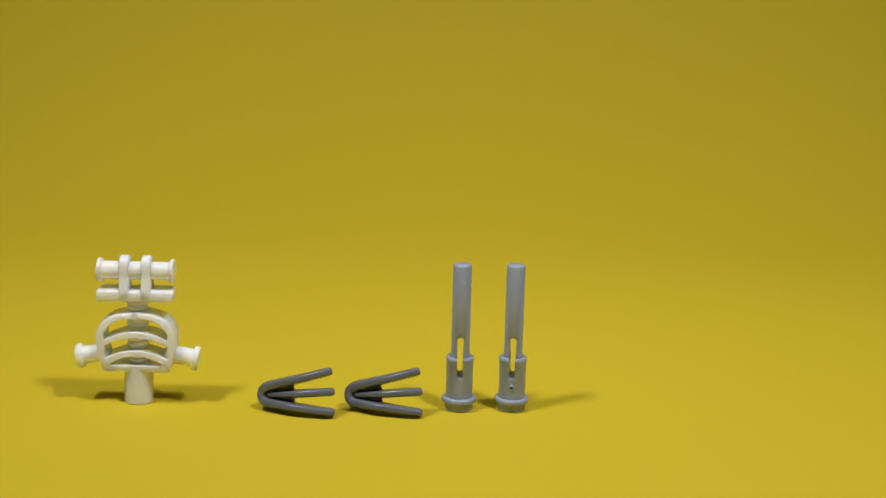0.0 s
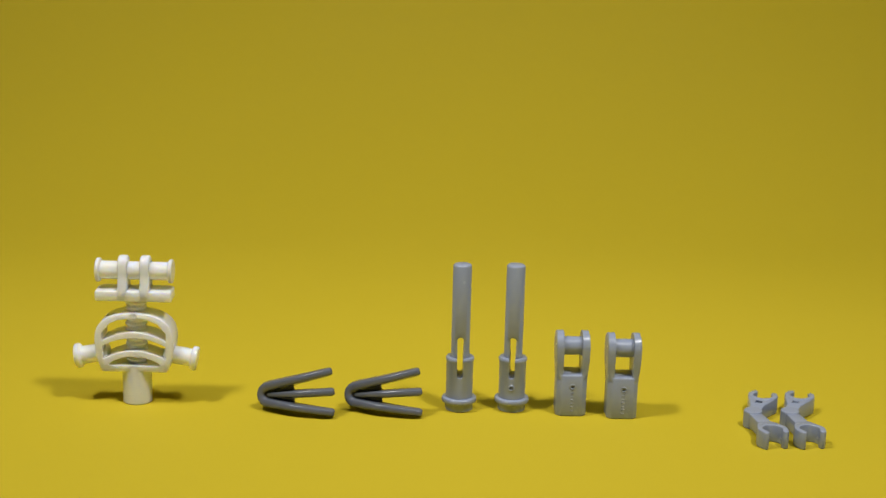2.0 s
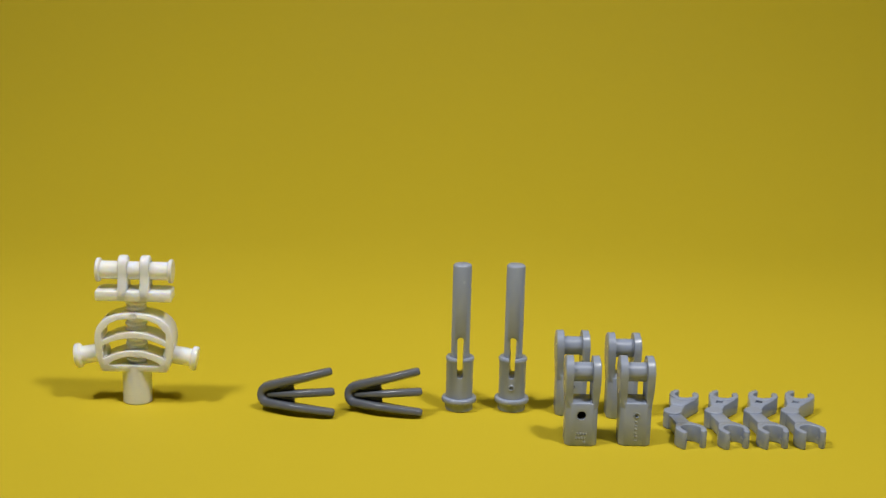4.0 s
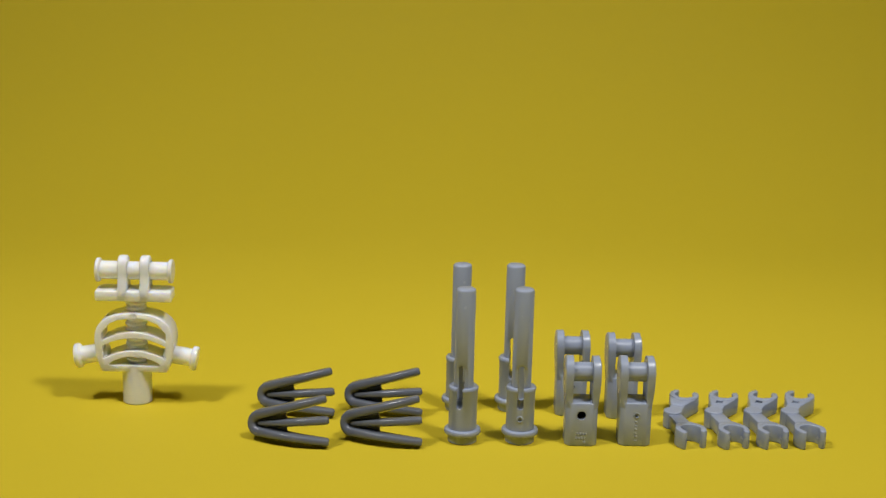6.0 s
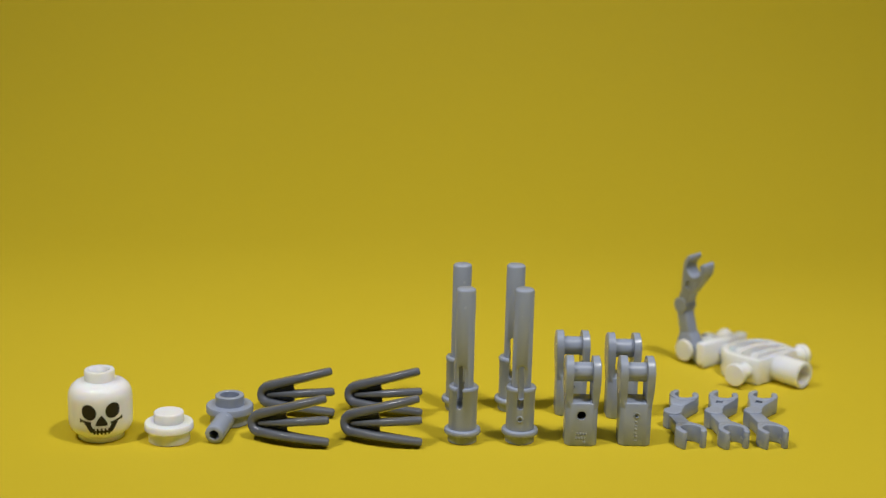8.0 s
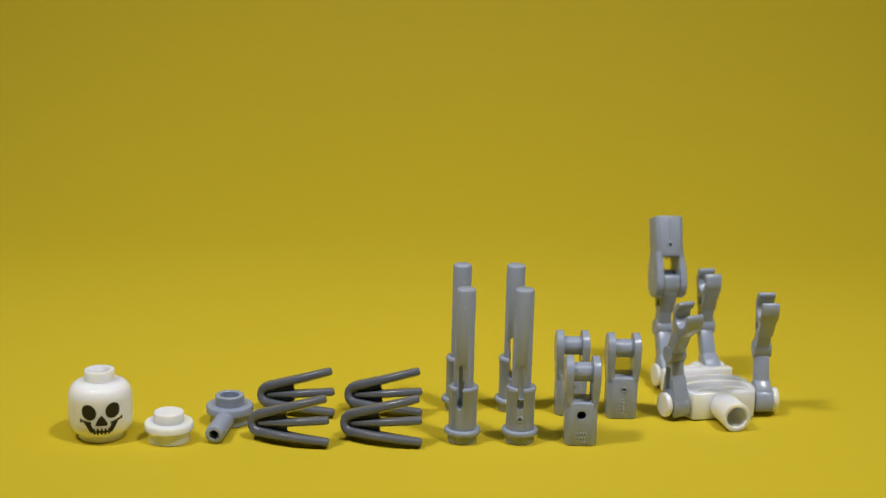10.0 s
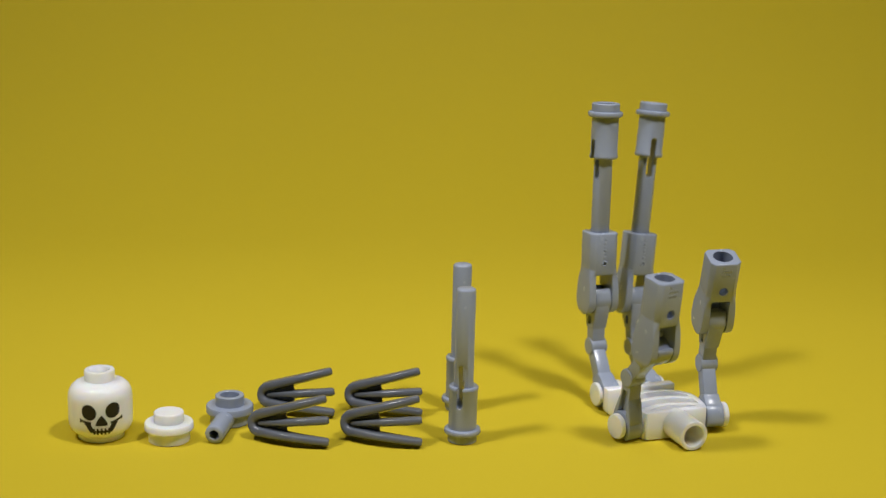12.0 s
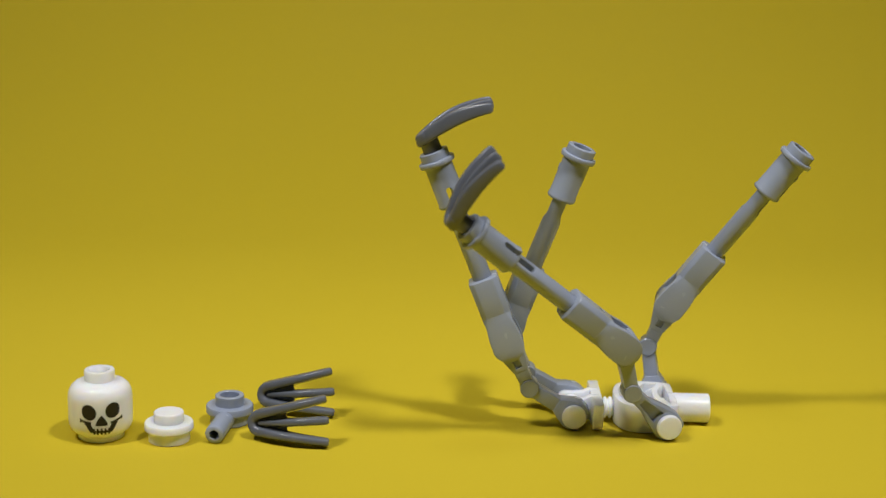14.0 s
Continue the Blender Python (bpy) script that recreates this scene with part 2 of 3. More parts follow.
    for k in range(9):
        one = prism([(0, 0), (0.3, 0), (0.3, 0.5), (0, 0.5)], d - 0.05, d + 0.018, "xz", 0.012)
        one.transform(Matrix.Translation((-0.85 + 0.45 * (k % 4) + 0.2 * (k > 3), 0, 1.9 - 0.75 * (k // 4))))
        lines = join(lines, one)
    part("embossed_mark", lines, GREY, block, "raised moulding marks")
    return ob


L1, L2, BEND = 8.77, 8.53, 32.5
KNEE_TO_TIP = Vector((0, -L2 * math.sin(radians(BEND)), L1 + L2 * math.cos(radians(BEND))))


def make_arm(first, second):
    """A bent arm with a clip at each end. Origin at the first clip, clip axis x, first link along z; first and second say how each link's root is shaped."""
    ob = thing("clip_arm", "light grey plastic bent arm with two clips", "toy part", "clip arms")

    def clip():
        jaw = [(-2.34, -1.1), (-2.17, -1.62), (-1.85, -2.0), (-1.47, -2.05), (-1.2, -1.7)]
        inner = circle(1.58, 21, 0, 0, 222, -42)
        return prism(circle(2.55, 23, 0, 0, -20, 200) + jaw + inner + [(-u, v) for u, v in jaw[::-1]], -1.5, 1.5, "yz", 0.2)

    def link(length, kind):
        slim = prism([(-1.3, 1.7), (1.3, 1.7), (1.12, length - 0.9), (-1.12, length - 0.9)], -1.28, 1.12, "yz", 0.22)
        if kind == "plain":
            return join(slim, prism([(-2.30, 0.9), (-1.2, 1.7), (1.2, 1.7), (2.30, 0.9), (1.95, 2.0), (1.2, 3.4), (-1.2, 3.4), (-1.95, 2.0)], -1.45, 1.3, "yz", 0.2))
        root = prism([(-2.36, 0.9), (-1.2, 1.7), (1.2, 1.7), (2.36, 0.9), (2.2, 1.8), (1.22, 5.2), (-1.22, 5.2), (-2.2, 1.8)], -1.40, 1.32, "yz", 0.2)
        wedge = {"notch": [(-0.55, 3.0), (0.55, 3.0), (0.55, 4.4), (-0.55, 4.4)], "fork": [(-1.1, 2.35), (1.1, 2.35), (0.62, 6.5), (-0.62, 6.5)]}[kind]
        return join(cut(slim, prism([(u * 0.98, v) for u, v in wedge], -2, -0.62 if kind == "fork" else -0.98, "yz")), cut(root, prism(wedge, -2, 0.4, "yz")))
    turn = Matrix.Translation(KNEE_TO_TIP) @ Matrix.Rotation(radians(BEND + 180), 4, "X")
    part("clip", clip(), GREY, ob)
    part("link", link(L1, first), GREY, ob)
    for name, bm in (("clip", clip()), ("link", link(L2, second))):
        bm.transform(turn)
        part(name, bm, GREY, ob)
    part("knuckle", lathe([(0, -1.5), (1.42, -1.5), (1.56, -1.36), (1.58, -1.1), (1.58, 1.1), (1.56, 1.36), (1.42, 1.5), (0, 1.5)], 28, (0, 0, L1), "x"), GREY, ob)
    return ob


HEEL = 1.4


def make_claw():
    """A three-toed claw on a short peg. Origin on the peg's axis at the stud's rim; toes run along x, outer side up."""
    ob = thing("claw", "dark grey plastic three-toed claw", "toy part", "claws")

    def height(u):
        return 1.5 + 0.42 * u - 0.0235 * u * u
    heel = Vector((-HEEL, 0, 0))

    def at(u, v):
        return heel + Vector((u, v, height(u)))
    rim = [at(1.55 - 1.35 * math.sin(radians(a)), 1.4 * math.cos(radians(a))) for a in range(0, 181, 15)]
    part("heel", tube(rim, [0.98] * len(rim), 20, [0.84] * len(rim), 0.5, 0.16), DARK, ob)
    deep = [0.98, 1.02, 1.08, 1.14, 1.18, 1.18, 1.16, 1.12, 1.06, 1.0, 0.94, 0.88, 0.82]
    for s in (-1, 1):
        pts = [at(1.4 + 11.15 * i / 12, s * (1.4 + 11.15 * i / 12 * math.tan(radians(10.6)))) for i in range(13)]
        part("toe", tube(pts, deep, 20, [0.84 - 0.2 * i / 12 for i in range(13)], 0.45, 0.26), DARK, ob)
    pts = [at(1.7 + 11.0 * i / 12, 0) for i in range(13)]
    part("toe", tube(pts, [0.5 + 0.4 * min(i / 5, 1) for i in range(13)], 20, [0.42 + 0.24 * min(i / 5, 1) for i in range(13)], 0.45, 0.26), DARK, ob)
    web = bmesh.new()
    rows = []
    for i in range(10):
        u = 0.5 + 6.0 * i / 9
        half = 1.2 + u * math.tan(radians(10.6)) * 0.9
        rows.append([[web.verts.new(heel + Vector((u - (0.5 if k in (1, 3) else 0) * (i == 9), half * (k - 2) / 2, height(u) - 0.62 - dz))) for k in range(5)] for dz in (0, 0.5)])
    for (t0, b0), (t1, b1) in zip(rows, rows[1:]):
        for k in range(4):
            web.faces.new((t0[k], t0[k + 1], t1[k + 1], t1[k]))
            web.faces.new((b0[k + 1], b0[k], b1[k], b1[k + 1]))
        web.faces.new((t0[0], t1[0], b1[0], b0[0]))
        web.faces.new((t0[4], b0[4], b1[4], t1[4]))
    for (t0, b0), s in ((rows[0], 1), (rows[-1], -1)):
        for k in range(4):
            web.faces.new((t0[k], b0[k], b0[k + 1], t0[k + 1]) if s > 0 else (t0[k + 1], b0[k + 1], b0[k], t0[k]))
    bmesh.ops.recalc_face_normals(web, faces=web.faces)
    part("web", web, DARK, ob)
    part("peg", lathe([(0, -2.6), (1.5, -2.6), (1.55, -2.4), (1.55, 2.0), (0, 2.0)], 24), DARK, ob)
    return ob


def make_torso():
    """A rib-cage torso. Origin at the open end of its neck tube, z towards the hips, ribs on the -y side."""
    ob = thing("skeleton_torso", "white plastic toy rib cage torso with hip bar", "toy part")
    part("neck", lathe([(1.75, 0.12), (1.9, 0), (2.35, 0), (2.5, 0.15), (2.5, 7.0), (1.75, 7.0)], 36, close=True), WHITE, ob, "hollow white tube")
    n = 2 / 2.5
    arch = [(-5.55, 5.9), (5.55, 5.9), (6.3, 7.9), (6.65, 10.0)]
    arch += [(6.75 * math.cos(radians(a)) ** n, 11.3 + 5.0 * math.sin(radians(a)) ** n) for a in range(2, 90, 8)]
    arch += [(0, 16.3)] + [(-x, z) for x, z in arch[::-1][:11]] + [(-6.65, 10.0), (-6.3, 7.9)]
    cage = prism(arch, -2.4, 2.4, "xz", 0.28)

    def window(half, low, low_end, top):
        us = [half * (i / 8 * 2 - 1) for i in range(9)]
        lower = [(u, low + (low_end - low) * (u / half) ** 2) for u in us]
        upper = [(u, top(u)) for u in us[::-1]]
        return prism(lower + upper, -4, 4, "xz")
    tools = [window(5.45, 13.0, 11.5, lambda u: 11.9 + 3.5 * max(0.02, 1 - (abs(u) / 5.6) ** 2.6) ** 0.5),
             window(5.35, 9.7, 8.2, lambda u: 12.0 - 1.4 * (u / 5.3) ** 2),
             window(4.3, 7.05, 7.1, lambda u: 8.75 - 1.35 * (u / 4.4) ** 2)]
    cage = part("rib_cage", cut(cage, *tools), WHITE, ob)
    for x, z in ((0.0, 15.75), (-4.75, 6.75), (4.75, 6.75)):
        mark = lathe([(0.46, 0.02), (0.5, -0.04), (0.6, -0.04), (0.64, 0.02), (0.64, 0.1), (0.46, 0.1)], 20, close=True)
        mark.transform(Matrix.Translation((x, -2.4, z)) @ Matrix.Rotation(radians(-90), 4, "X"))
        part("mould_mark", mark, WHITE, cage)
    spine = [(0, 6.4)]
    for k in range(14):
        z = 6.5 + 0.9 * k
        spine += [(1.5, z), (1.84, z + 0.2), (1.84, z + 0.52), (1.5, z + 0.72)]
    spine += [(1.5, 19.2), (0, 19.2)]
    part("spine", lathe(spine, 28, (0, 0.3, 0)), WHITE, ob)
    part("hip_plate", prism([(-6.45, -2.4), (6.45, -2.4), (6.45, 1.6), (5.7, 2.4), (-5.7, 2.4), (-6.45, 1.6)], 18.4, 20.2, "xy", 0.25), WHITE, ob)
    for s in (-1, 1):
        post = [(-2.46, 18.7), (1.75, 18.7), (1.75, 23.7)] + circle(1.85, 11, 0, 24.1, 10, 170) + [(-1.8, 23.0), (-1.95, 21.4), (-2.46, 20.3)]
        part("hip_post", prism(post, s * 1.87 - 0.8, s * 1.87 + 0.8, "yz", 0.3), WHITE, ob)
        pin = lathe([(0, 0), (1.55, 0), (1.55, 4.6), (1.9, 4.75), (2.1, 4.95), (2.12, 5.5), (1.95, 5.75), (0, 5.8)], 28)
        pin.transform(Matrix.Translation((s * 4.75, 0, 8.85)) @ Matrix.Rotation(radians(s * 100), 4, "Y"))
        part("shoulder_pin", pin, WHITE, ob)
    part("hip_bar", lathe([(0, -6.5), (1.9, -6.5), (2.05, -6.38), (2.05, -5.95), (1.9, -5.78), (1.55, -5.68), (1.55, 5.68), (1.9, 5.78), (2.05, 5.95), (2.05, 6.38), (1.9, 6.5), (0, 6.5)], 28, (0, 0, 23.3), "x"), WHITE, ob)
    return ob


def make_stud_bar():
    ob = thing("round_plate_with_bar", "light grey round stud plate with a side bar", "toy part")
    part("disc", lathe([(0, 1.9), (3.75, 1.9), (3.92, 2.05), (3.92, 3.0), (3.78, 3.2), (0, 3.2)], 40), GREY, ob)
    part("foot", lathe([(0, 0), (3.1, 0), (3.25, 0.15), (3.25, 2.0), (0, 2.0)], 36), GREY, ob)
    part("stud", lathe([(1.55, 3.1), (2.4, 3.1), (2.4, 4.75), (2.28, 4.9), (1.65, 4.9), (1.55, 4.78)], 36, close=True), GREY, ob, "hollow stud")
    bar = lathe([(0, 2.2), (1.55, 2.2), (1.58, 10.0), (1.45, 10.3), (1.2, 10.45), (0, 10.45)], 28)
    hole = prism(circle(0.86, 6, 0, 0, 30, 390), 3.5, 11, "xy")
    bar = cut(bar, hole)
    bar.transform(Matrix.Translation((0, 0, 1.6)) @ Matrix.Rotation(radians(90), 4, "X"))
    part("bar", bar, GREY, ob)
    return ob


def make_round_plate():
    ob = thing("round_plate", "white round single stud plate", "toy part")
    part("disc", lathe([(0, 1.9), (3.75, 1.9), (3.92, 2.05), (3.92, 3.0), (3.78, 3.2), (0, 3.2)], 40), WHITE, ob)
    part("foot", lathe([(0, 0), (3.2, 0), (3.32, 0.12), (3.32, 2.0), (0, 2.0)], 36), WHITE, ob)
    part("stud", lathe([(0, 3.1), (2.4, 3.1), (2.4, 4.75), (2.25, 4.92), (0, 4.92)], 36), WHITE, ob)
    return ob


def make_head():
    """A round toy head with a printed skull face, one mesh. The print is a thin skin on the front."""
    prof = [(0, 0), (3.5, 0), (3.68, 0.15), (3.72, 0.9), (4.1, 1.15), (4.7, 1.7), (5.05, 2.5), (5.12, 3.4), (5.12, 6.9), (5.0, 7.8), (4.6, 8.7), (3.9, 9.3), (3.1, 9.55),
            (2.42, 9.62), (2.42, 11.2), (2.3, 11.37), (1.75, 11.37), (1.65, 11.25), (1.65, 9.9), (0, 9.9)]
    bm = lathe(prof, 56)
    skin = 5.15

    def strip(u0, u1, low, top, n):
        last = None
        for i in range(n + 1):
            u = u0 + (u1 - u0) * i / n
            pair = []
            for z in (low(u), top(u)):
                r = skin if z > 3.0 else skin - 0.16 * (3.0 - z) ** 1.6
                pair.append(bm.verts.new((r * math.sin(u / 5.12), -r * math.cos(u / 5.12), z)))
            if last:
                bm.faces.new((last[0], pair[0], pair[1], last[1])).material_index = 1
            last = pair
    for cu, cz, slant in ((-1.9, 5.72, -0.10), (1.92, 5.98, 0.10)):
        def rim(u, k):
            return cz + slant * (u - cu) + k * 1.28 * max(0.0, 1 - ((u - cu) / 1.22) ** 2) ** 0.5
        strip(cu - 1.22, cu + 1.22, lambda u: rim(u, -1), lambda u: rim(u, 1), 24)
    strip(-0.88, 1.06, lambda u: 3.52 + 0.12 * (abs(u - 0.09) / 0.97) ** 6, lambda u: 3.72 + 1.52 * max(0.0, 1 - (abs(u - 0.09) / 0.97) ** 1.25) ** 0.8, 20)

    def lip(k, end, lift):
        """One corner of the jaw: the cheek line with its end tick, and the wedge that runs down to the teeth."""
        def along(v):
            return 4.0 + lift * max(0.0, v - 1.9)

        def place(v0, v1, low, top, n):
            strip(k * v0 if k > 0 else -v1, k * v1 if k > 0 else -v0, lambda u: low(abs(u)), lambda u: top(abs(u)), n)
        place(1.55, end, lambda v: along(v) - 0.19, lambda v: along(v) + 0.19, 10)
        place(end - 0.1, end + 0.16, lambda v: along(v) - 0.34, lambda v: along(v) + 0.3, 2)
        place(1.0, 2.72, lambda v: max(2.36, 3.95 - 1.62 * (2.72 - v)), lambda v: 4.05 if v > 1.75 else max(2.7, 4.05 - 2.1 * (1.75 - v)), 16)
    lip(-1, 3.35, 0.20)
    lip(1, 3.45, 0.36)
    strip(-1.35, 1.5, lambda u: 2.32, lambda u: 2.72, 14)
    for u in (-1.1, -0.56, 0.05, 0.67, 1.24):
        strip(u - 0.15, u + 0.15, lambda v: 2.0, lambda v: 3.08, 3)
    ob = new("toy_head", mesh_of("toy_head", bm, [WHITE, BLACK]))
    return tagged(ob, "white plastic toy head with black skull print", "toy head")


def mm(x, y, z, rx=0, ry=0, rz=0):
    return pose(x * MM, y * MM, z * MM, rx, ry, rz)


torso = make_torso()
rod = make_rod()
rods = [rod] + [copy_thing(rod, Matrix()) for _ in range(3)]
holder = make_bracket()
holders = [holder] + [copy_thing(holder, Matrix()) for _ in range(3)]
arm = make_arm("plain", "notch")
arms = [arm] + [copy_thing(arm, Matrix()) for _ in range(2)] + [make_arm("fork", "plain")]
claw = make_claw()
claws = [claw] + [copy_thing(claw, Matrix()) for _ in range(3)]
stud_bar = make_stud_bar()
round_plate = make_round_plate()
head = make_head()

# Rest places of the row: bars, holders and claws as back row then front row; arms from the outer end inwards.
ROD_ROW = [mm(3.40, 13.40, 0, rz=180), mm(12.51, 13.91, 0, rz=-6), mm(3.89, -1.97, 0, rz=164), mm(13.27, -1.44, 0, rz=-4)]
HOLDER_ROW = [mm(22.53, 13.04, 0, rz=2), mm(31.18, 12.27, 0, rz=2), mm(23.15, -1.01, 0, rz=181), mm(31.97, -0.40, 0, rz=1)]


def claw_rest(x, y):
    return mm(x - 0.15, y - 0.1, 2.1) @ pose(0, 0, 0, 0, 0, -9) @ pose(0, 0, 0, -14) @ pose(0, 0, 0, 0, -7, 0) @ pose(0, 0, 0, 90) @ mm(HEEL, 0, 0)


CLAW_ROW = [claw_rest(-30.13, 12.36), claw_rest(-15.3, 13.47), claw_rest(-29.98, -1.52), claw_rest(-15.06, -0.46)]


def arm_rest(x, y, turn):
    d = Vector((-math.sin(radians(turn)), math.cos(radians(turn)), 0))
    ax = Vector((0, 0, -1))
    m = Matrix((ax, d.cross(ax), d)).transposed().to_4x4()
    return mm(x, y, 1.5) @ m


# The last arm lies with its other face up and its ends swapped.
KNEE = Vector((0, 0, L1 * MM))
FOLD = Vector((0, -math.sin(radians(BEND)), math.cos(radians(BEND)) - 1))
TURNED_OVER = Matrix.Translation(KNEE) @ Matrix.Rotation(math.pi, 4, FOLD) @ Matrix.Translation(-KNEE)
ARM_ROW = [arm_rest(61.0, -0.3, 9.5), arm_rest(54.8, -0.75, 10.5), arm_rest(48.3, -1.2, 12), arm_rest(41.3, -1.7, 12) @ TURNED_OVER]

# ---- the assembly, step by step ----
PINS = {"hip_l": (-4.2, 23.3, 0), "hip_r": (4.2, 23.3, 0), "arm_l": (-7.85, 8.3, -10), "arm_r": (7.85, 8.3, 10)}
ARM_OF = {"hip_l": (arms[0], 16), "hip_r": (arms[1], 17), "arm_r": (arms[2], 18), "arm_l": (arms[3], 19)}
HOLDER_OF = {"hip_l": (holders[3], 20, 180), "hip_r": (holders[1], 21, 180), "arm_r": (holders[2], 22, 0), "arm_l": (holders[0], 23, 0)}
ROD_OF = {"hip_r": (rods[3], 24, -10), "hip_l": (rods[1], 25, 278), "arm_r": (rods[2], 26, 160), "arm_l": (rods[0], 27, -20)}
CLAW_OF = {"hip_l": (claws[3], 28), "arm_l": (claws[1], 29)}
stops = {}


def stop(ob, step, m):
    stops.setdefault(ob.name, (ob, []))[1].append((step, m))


def state(step, place, spin_arm_l=None, **legs):
    """Pose the torso and all that hangs on it after one step; a leg is arm, holder, arm lean, holder lean, bar lean in degrees and the bar's depth."""
    body = mm(place[0], place[1], 2.56, rz=place[2]) @ pose(0, 0, 0, -90)
    stop(torso, step, body)
    for name, (a, b, lean, tip, bar, depth) in legs.items():
        x, z, tilt = PINS[name]
        root = body @ mm(x, 0, z) @ pose(0, 0, 0, 0, tilt, 0) @ pose(0, 0, 0, 0, 0, lean)
        limb = root @ pose(0, 0, 0, a + 90)
        stop(ARM_OF[name][0], step, limb)
        end = Matrix.Translation((limb @ (KNEE_TO_TIP * MM)) - root.translation) @ root
        grip = end @ pose(0, 0, 0, 0, 0, tip) @ pose(0, 0, 0, b + 90)
        if step >= HOLDER_OF[name][1]:
            stop(HOLDER_OF[name][0], step, grip @ mm(0, 0, 12) @ pose(0, 0, 0, 180, 0, HOLDER_OF[name][2]))
        if step >= ROD_OF[name][1]:
            mouth = grip @ mm(0, 0, 12)
            lead = Matrix.Translation(mouth.translation) @ (root @ pose(0, 0, 0, 0, 0, tip + bar) @ pose(0, 0, 0, b + 90)).to_3x3().to_4x4() @ mm(0, 0, 25.84 - depth)
            spin = spin_arm_l if name == "arm_l" and spin_arm_l is not None else ROD_OF[name][2]
            stop(ROD_OF[name][0], step, lead @ pose(0, 0, 0, 180, 0, spin))
            if name in CLAW_OF and step >= CLAW_OF[name][1]:
                stop(CLAW_OF[name][0], step, lead @ mm(0, 0, 0.72, rz=-90))


def lay_out():
    """Where each piece waits beside the set, and the step at which it is set down in the row."""
    slot = 0

    def arrive(ob, step, m):
        nonlocal slot
        if step:
            away = m.copy()
            away.translation.x, away.translation.y = 0.125 + 0.018 * (slot % 5), -0.010 + 0.022 * (slot // 5)
            slot += 1
            stop(ob, 0, away)
        stop(ob, step, m)
    stop(torso, 0, mm(-51.9, 13.26, 0))
    stop(torso, 1, mm(-52.15, 13.26, 0))
    for pieces, row, steps in ((claws, CLAW_ROW, (0, 0, 12, 11)), (rods, ROD_ROW, (0, 0, 10, 9)), (holders, HOLDER_ROW, (1, 2, 8, 7)), (arms, ARM_ROW, (3, 4, 5, 6))):
        for ob, m, s in zip(pieces, row, steps):
            arrive(ob, s, m)
    arrive(stud_bar, 13, mm(-34.9, 3.8, 0, rz=-6))
    arrive(round_plate, 14, mm(-43.47, -5.0, 0))
    arrive(head, 15, mm(-54.7, -3.9, 0, rz=13))


STEP = 10 / 21


def glide_rows(marks):
    """Rows for walk(): a piece rests from step to step and is set over within a tenth of a second."""
    rows = [(0, marks[0][1])]
    for (_, a), (n, b) in zip(marks, marks[1:]):
        qa, qb = a.to_quaternion(), b.to_quaternion()
        if qa.dot(qb) < 0:
            qb.negate()
        if qa.rotation_difference(qb).angle < radians(80):
            k = math.floor(n * STEP * FPS)
            rows += [(k / FPS, a), ((k + 1) / FPS, b)]
        else:
            k = math.floor(n * STEP * FPS)
            k = min(k, 3 * (k // 3) + 1)
            legs = 2 if qa.rotation_difference(qb).angle < radians(150) else 3
            k -= (legs == 3) * (k % 3)
            rows.append((k / FPS, a))
            for i in range(1, legs):
                p = a.translation.lerp(b.translation, i / legs) + Vector((0, 0, 0.012))
                rows.append(((k + i) / FPS, Matrix.LocRotScale(p, qa.slerp(qb, i / legs), None)))
            rows.append(((k + legs) / FPS, b))
    rows.append((14, marks[-1][1]))
    return rows


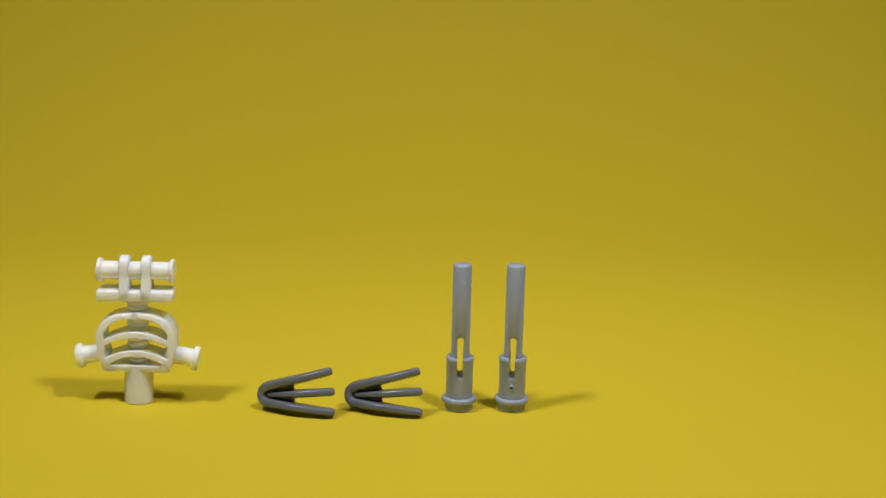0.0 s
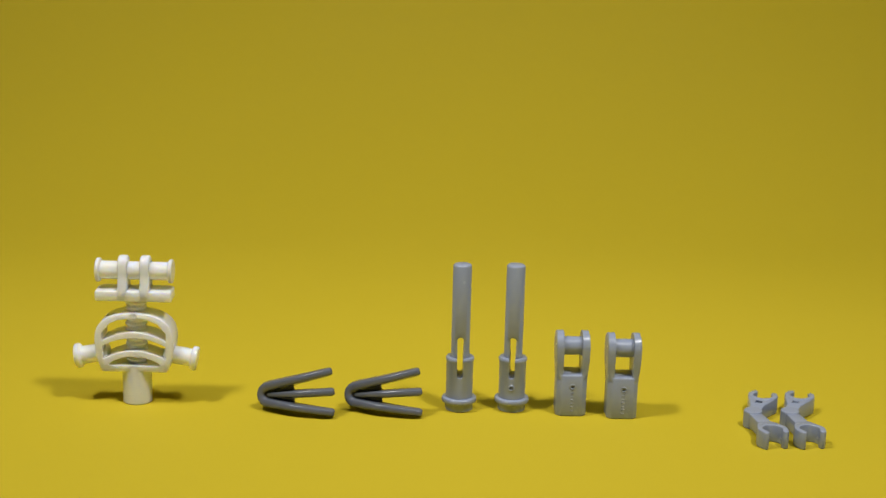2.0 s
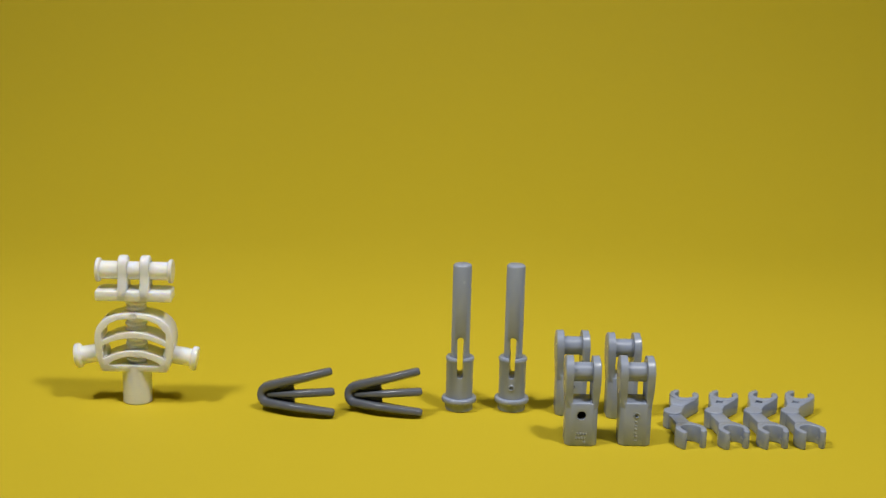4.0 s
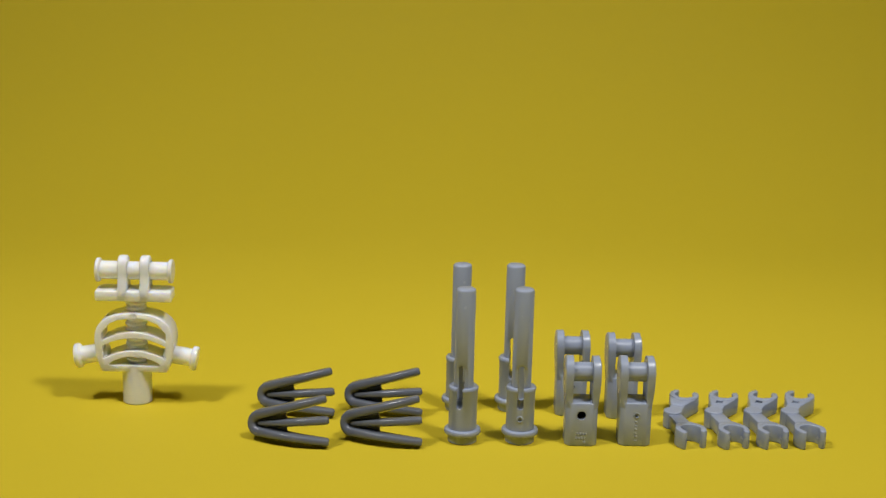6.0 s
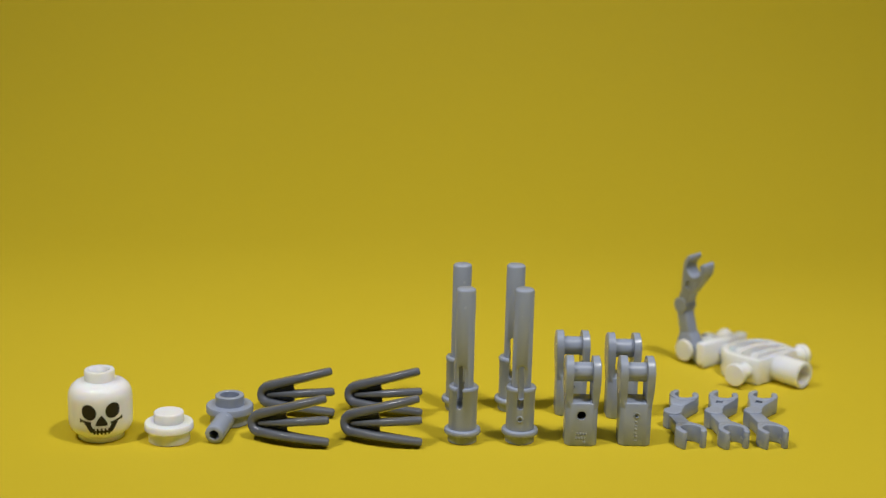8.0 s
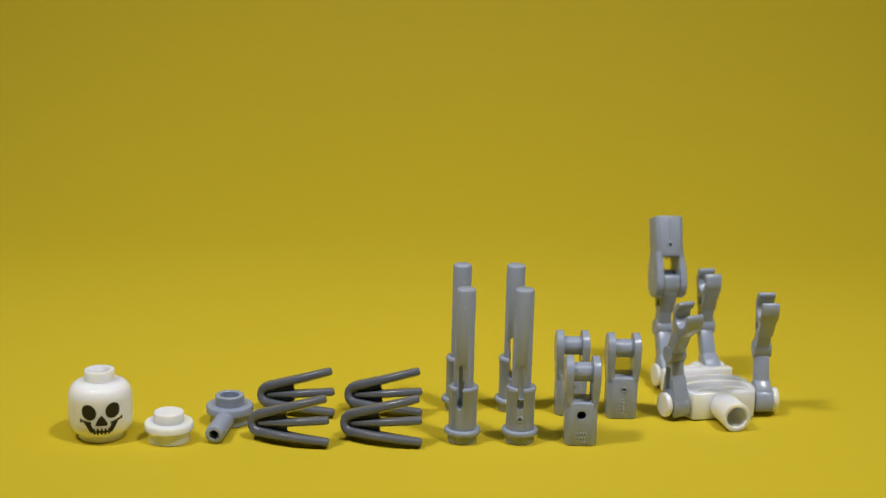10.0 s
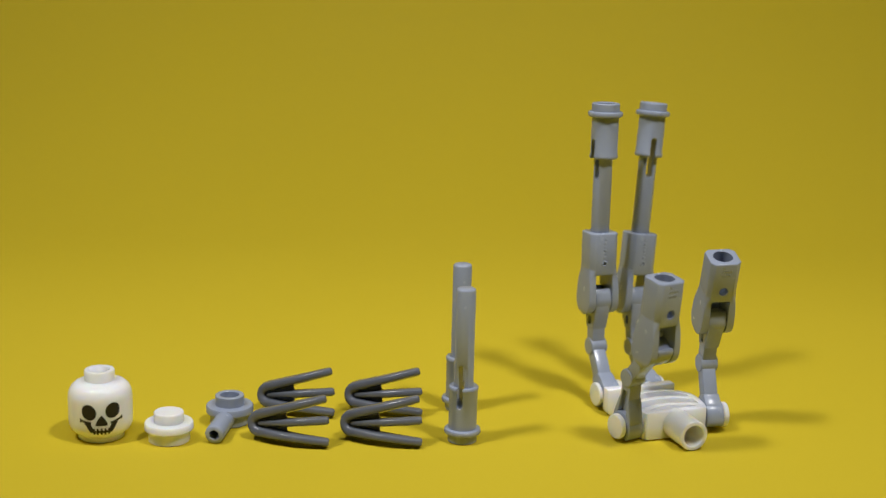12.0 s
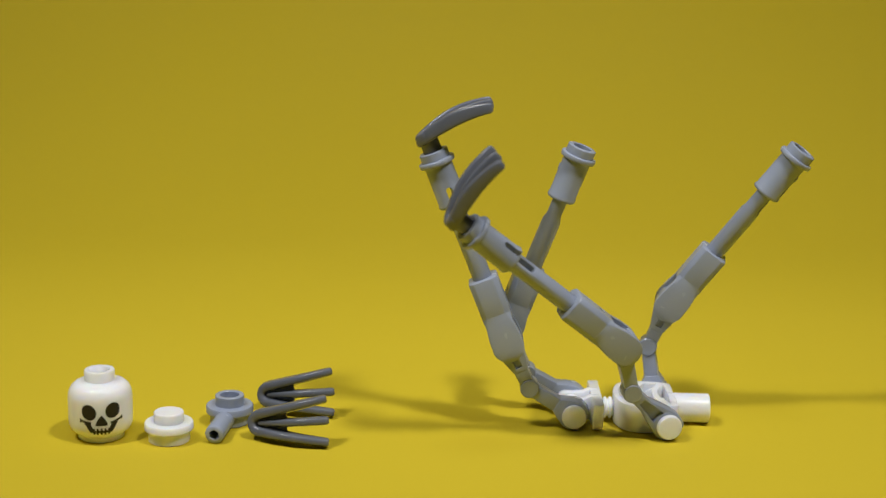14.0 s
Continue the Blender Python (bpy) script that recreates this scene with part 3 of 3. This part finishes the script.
def motions():
    lay_out()
    state(16, (66.41, 28.31, 41.0), hip_l=(-10.8, 17.2, -4.0, 0.0, 0.0, 3.5))
    state(17, (63.41, 28.13, 39.3), hip_l=(-12.2, 17.2, -2.6, 0.0, 0.0, 3.5), hip_r=(-13.1, 17.2, 7.4, 0.0, 0.0, 3.5))
    state(18, (61.0, 27.0, 34.0), hip_l=(-17.0, 17.2, -2.0, 0.0, 0.0, 3.5), hip_r=(-16.0, 17.2, 2.0, 0.0, 0.0, 3.5), arm_r=(-14.5, 17.2, -0.9, 0.0, 0.0, 3.5))
    state(19, (55.0, 16.0, 22.0), hip_l=(-22.0, 17.2, 0.0, 0.0, 0.0, 3.5), hip_r=(-22.0, 17.2, 0.0, 0.0, 0.0, 3.5), arm_l=(-4.7, 17.2, -2.4, 0.0, 0.0, 3.5), arm_r=(-14.5, 17.2, -0.9, 0.0, 0.0, 3.5))
    state(20, (50.0, 5.0, 12.0), hip_l=(-29.0, -20.0, 2.0, 0.0, 0.0, 3.5), hip_r=(-28.0, 17.2, 0.0, 0.0, 0.0, 3.5), arm_l=(-4.7, 17.2, -2.4, 0.0, 0.0, 3.5), arm_r=(-14.5, 17.2, -0.9, 0.0, 0.0, 3.5))
    state(21, (46.77, -0.25, 7.1), hip_l=(-21.6, -2.6, 0.9, -1.9, 0.0, 3.5), hip_r=(-32.0, -3.0, -1.1, 1.8, 0.0, 3.5), arm_l=(-2.6, 17.2, -2.8, 0.0, 0.0, 3.5), arm_r=(-11.2, 17.2, -1.2, 0.0, 0.0, 3.5))
    state(22, (48.67, -4.18, 6.2), hip_l=(-40.6, 3.2, -0.9, -2.3, 0.0, 3.5), hip_r=(-39.1, -6.8, 0.3, 0.5, 0.0, 3.5), arm_l=(1.4, 17.2, -5.6, 0.0, 0.0, 3.5), arm_r=(-35.6, 20.2, 0.9, 0.6, 0.0, 3.5))
    state(23, (44.32, -2.52, 18.6), hip_l=(-45.9, -17.5, 1.5, -0.7, 0.0, 3.5), hip_r=(-35.2, -2.0, -2.1, 0.9, 0.0, 3.5), arm_l=(7.2, 7.6, -1.9, -1.5, 0.0, 3.5), arm_r=(-15.6, 13.9, -3.8, 2.6, 0.0, 3.5))
    state(24, (43.68, -1.50, 9.7), hip_l=(-45.9, -15.6, 2.3, -0.9, 0.0, 3.5), hip_r=(-33.5, -12.0, -1.1, 0.3, 0.2, 3.5), arm_l=(5.5, 6.7, 0.7, 1.5, 0.0, 3.5), arm_r=(-20.1, 17.9, -1.7, 2.0, 0.0, 3.5))
    state(25, (41.38, -4.30, 20.9), hip_l=(-36.0, -1.8, 0.7, -0.6, 0.7, 3.5), hip_r=(-47.8, -3.4, 1.7, 3.5, -0.1, 2.7), arm_l=(8.5, 6.6, -2.4, 1.9, 0.0, 3.5), arm_r=(-22.2, 17.9, -0.6, -1.2, 0.0, 3.5))
    state(26, (37.67, -2.37, 24.7), hip_l=(-28.6, 1.9, -0.2, 0.9, 1.2, 3.9), hip_r=(-43.1, 15.8, 0.9, 3.9, 0.8, 4.2), arm_l=(-0.2, -8.2, -1.9, 1.7, 0.0, 3.5), arm_r=(-14.6, 29.3, -1.7, -0.5, 1.3, 3.2))
    state(27, (47.74, 8.28, 89.3), hip_l=(-47.2, -9.4, -0.5, -0.4, 0.1, 3.4), hip_r=(-78.0, 44.7, 3.7, 3.1, 0.6, 2.7), arm_l=(-3.2, 8.7, -1.0, -0.4, 0.0, 4.1), arm_r=(-11.7, 36.7, -0.4, 0.2, 0.0, 3.5))
    state(28, (46.98, 5.49, 85.0), hip_l=(-47.5, -9.9, -0.2, -0.7, -0.1, 3.5), hip_r=(-80.3, 42.9, 2.8, 1.8, 0.5, 3.3), arm_l=(-4.1, 8.5, -3.2, -1.3, 0.4, 3.8), arm_r=(-11.7, 37.1, -0.8, 0.3, -0.1, 3.6))
    state(29, (45.84, 9.39, 89.8), -40, hip_l=(-59.3, -22.4, 0.1, -0.6, 0.2, 3.3), hip_r=(-60.0, 19.5, -2.6, -1.5, -0.2, 3.4), arm_l=(-46.9, -51.9, -4.6, -2.1, -1.0, 4.1), arm_r=(-9.6, 35.5, -2.4, -1.0, -0.0, 3.2))
    for ob, marks in stops.values():
        walk(ob, glide_rows(marks))


motions()
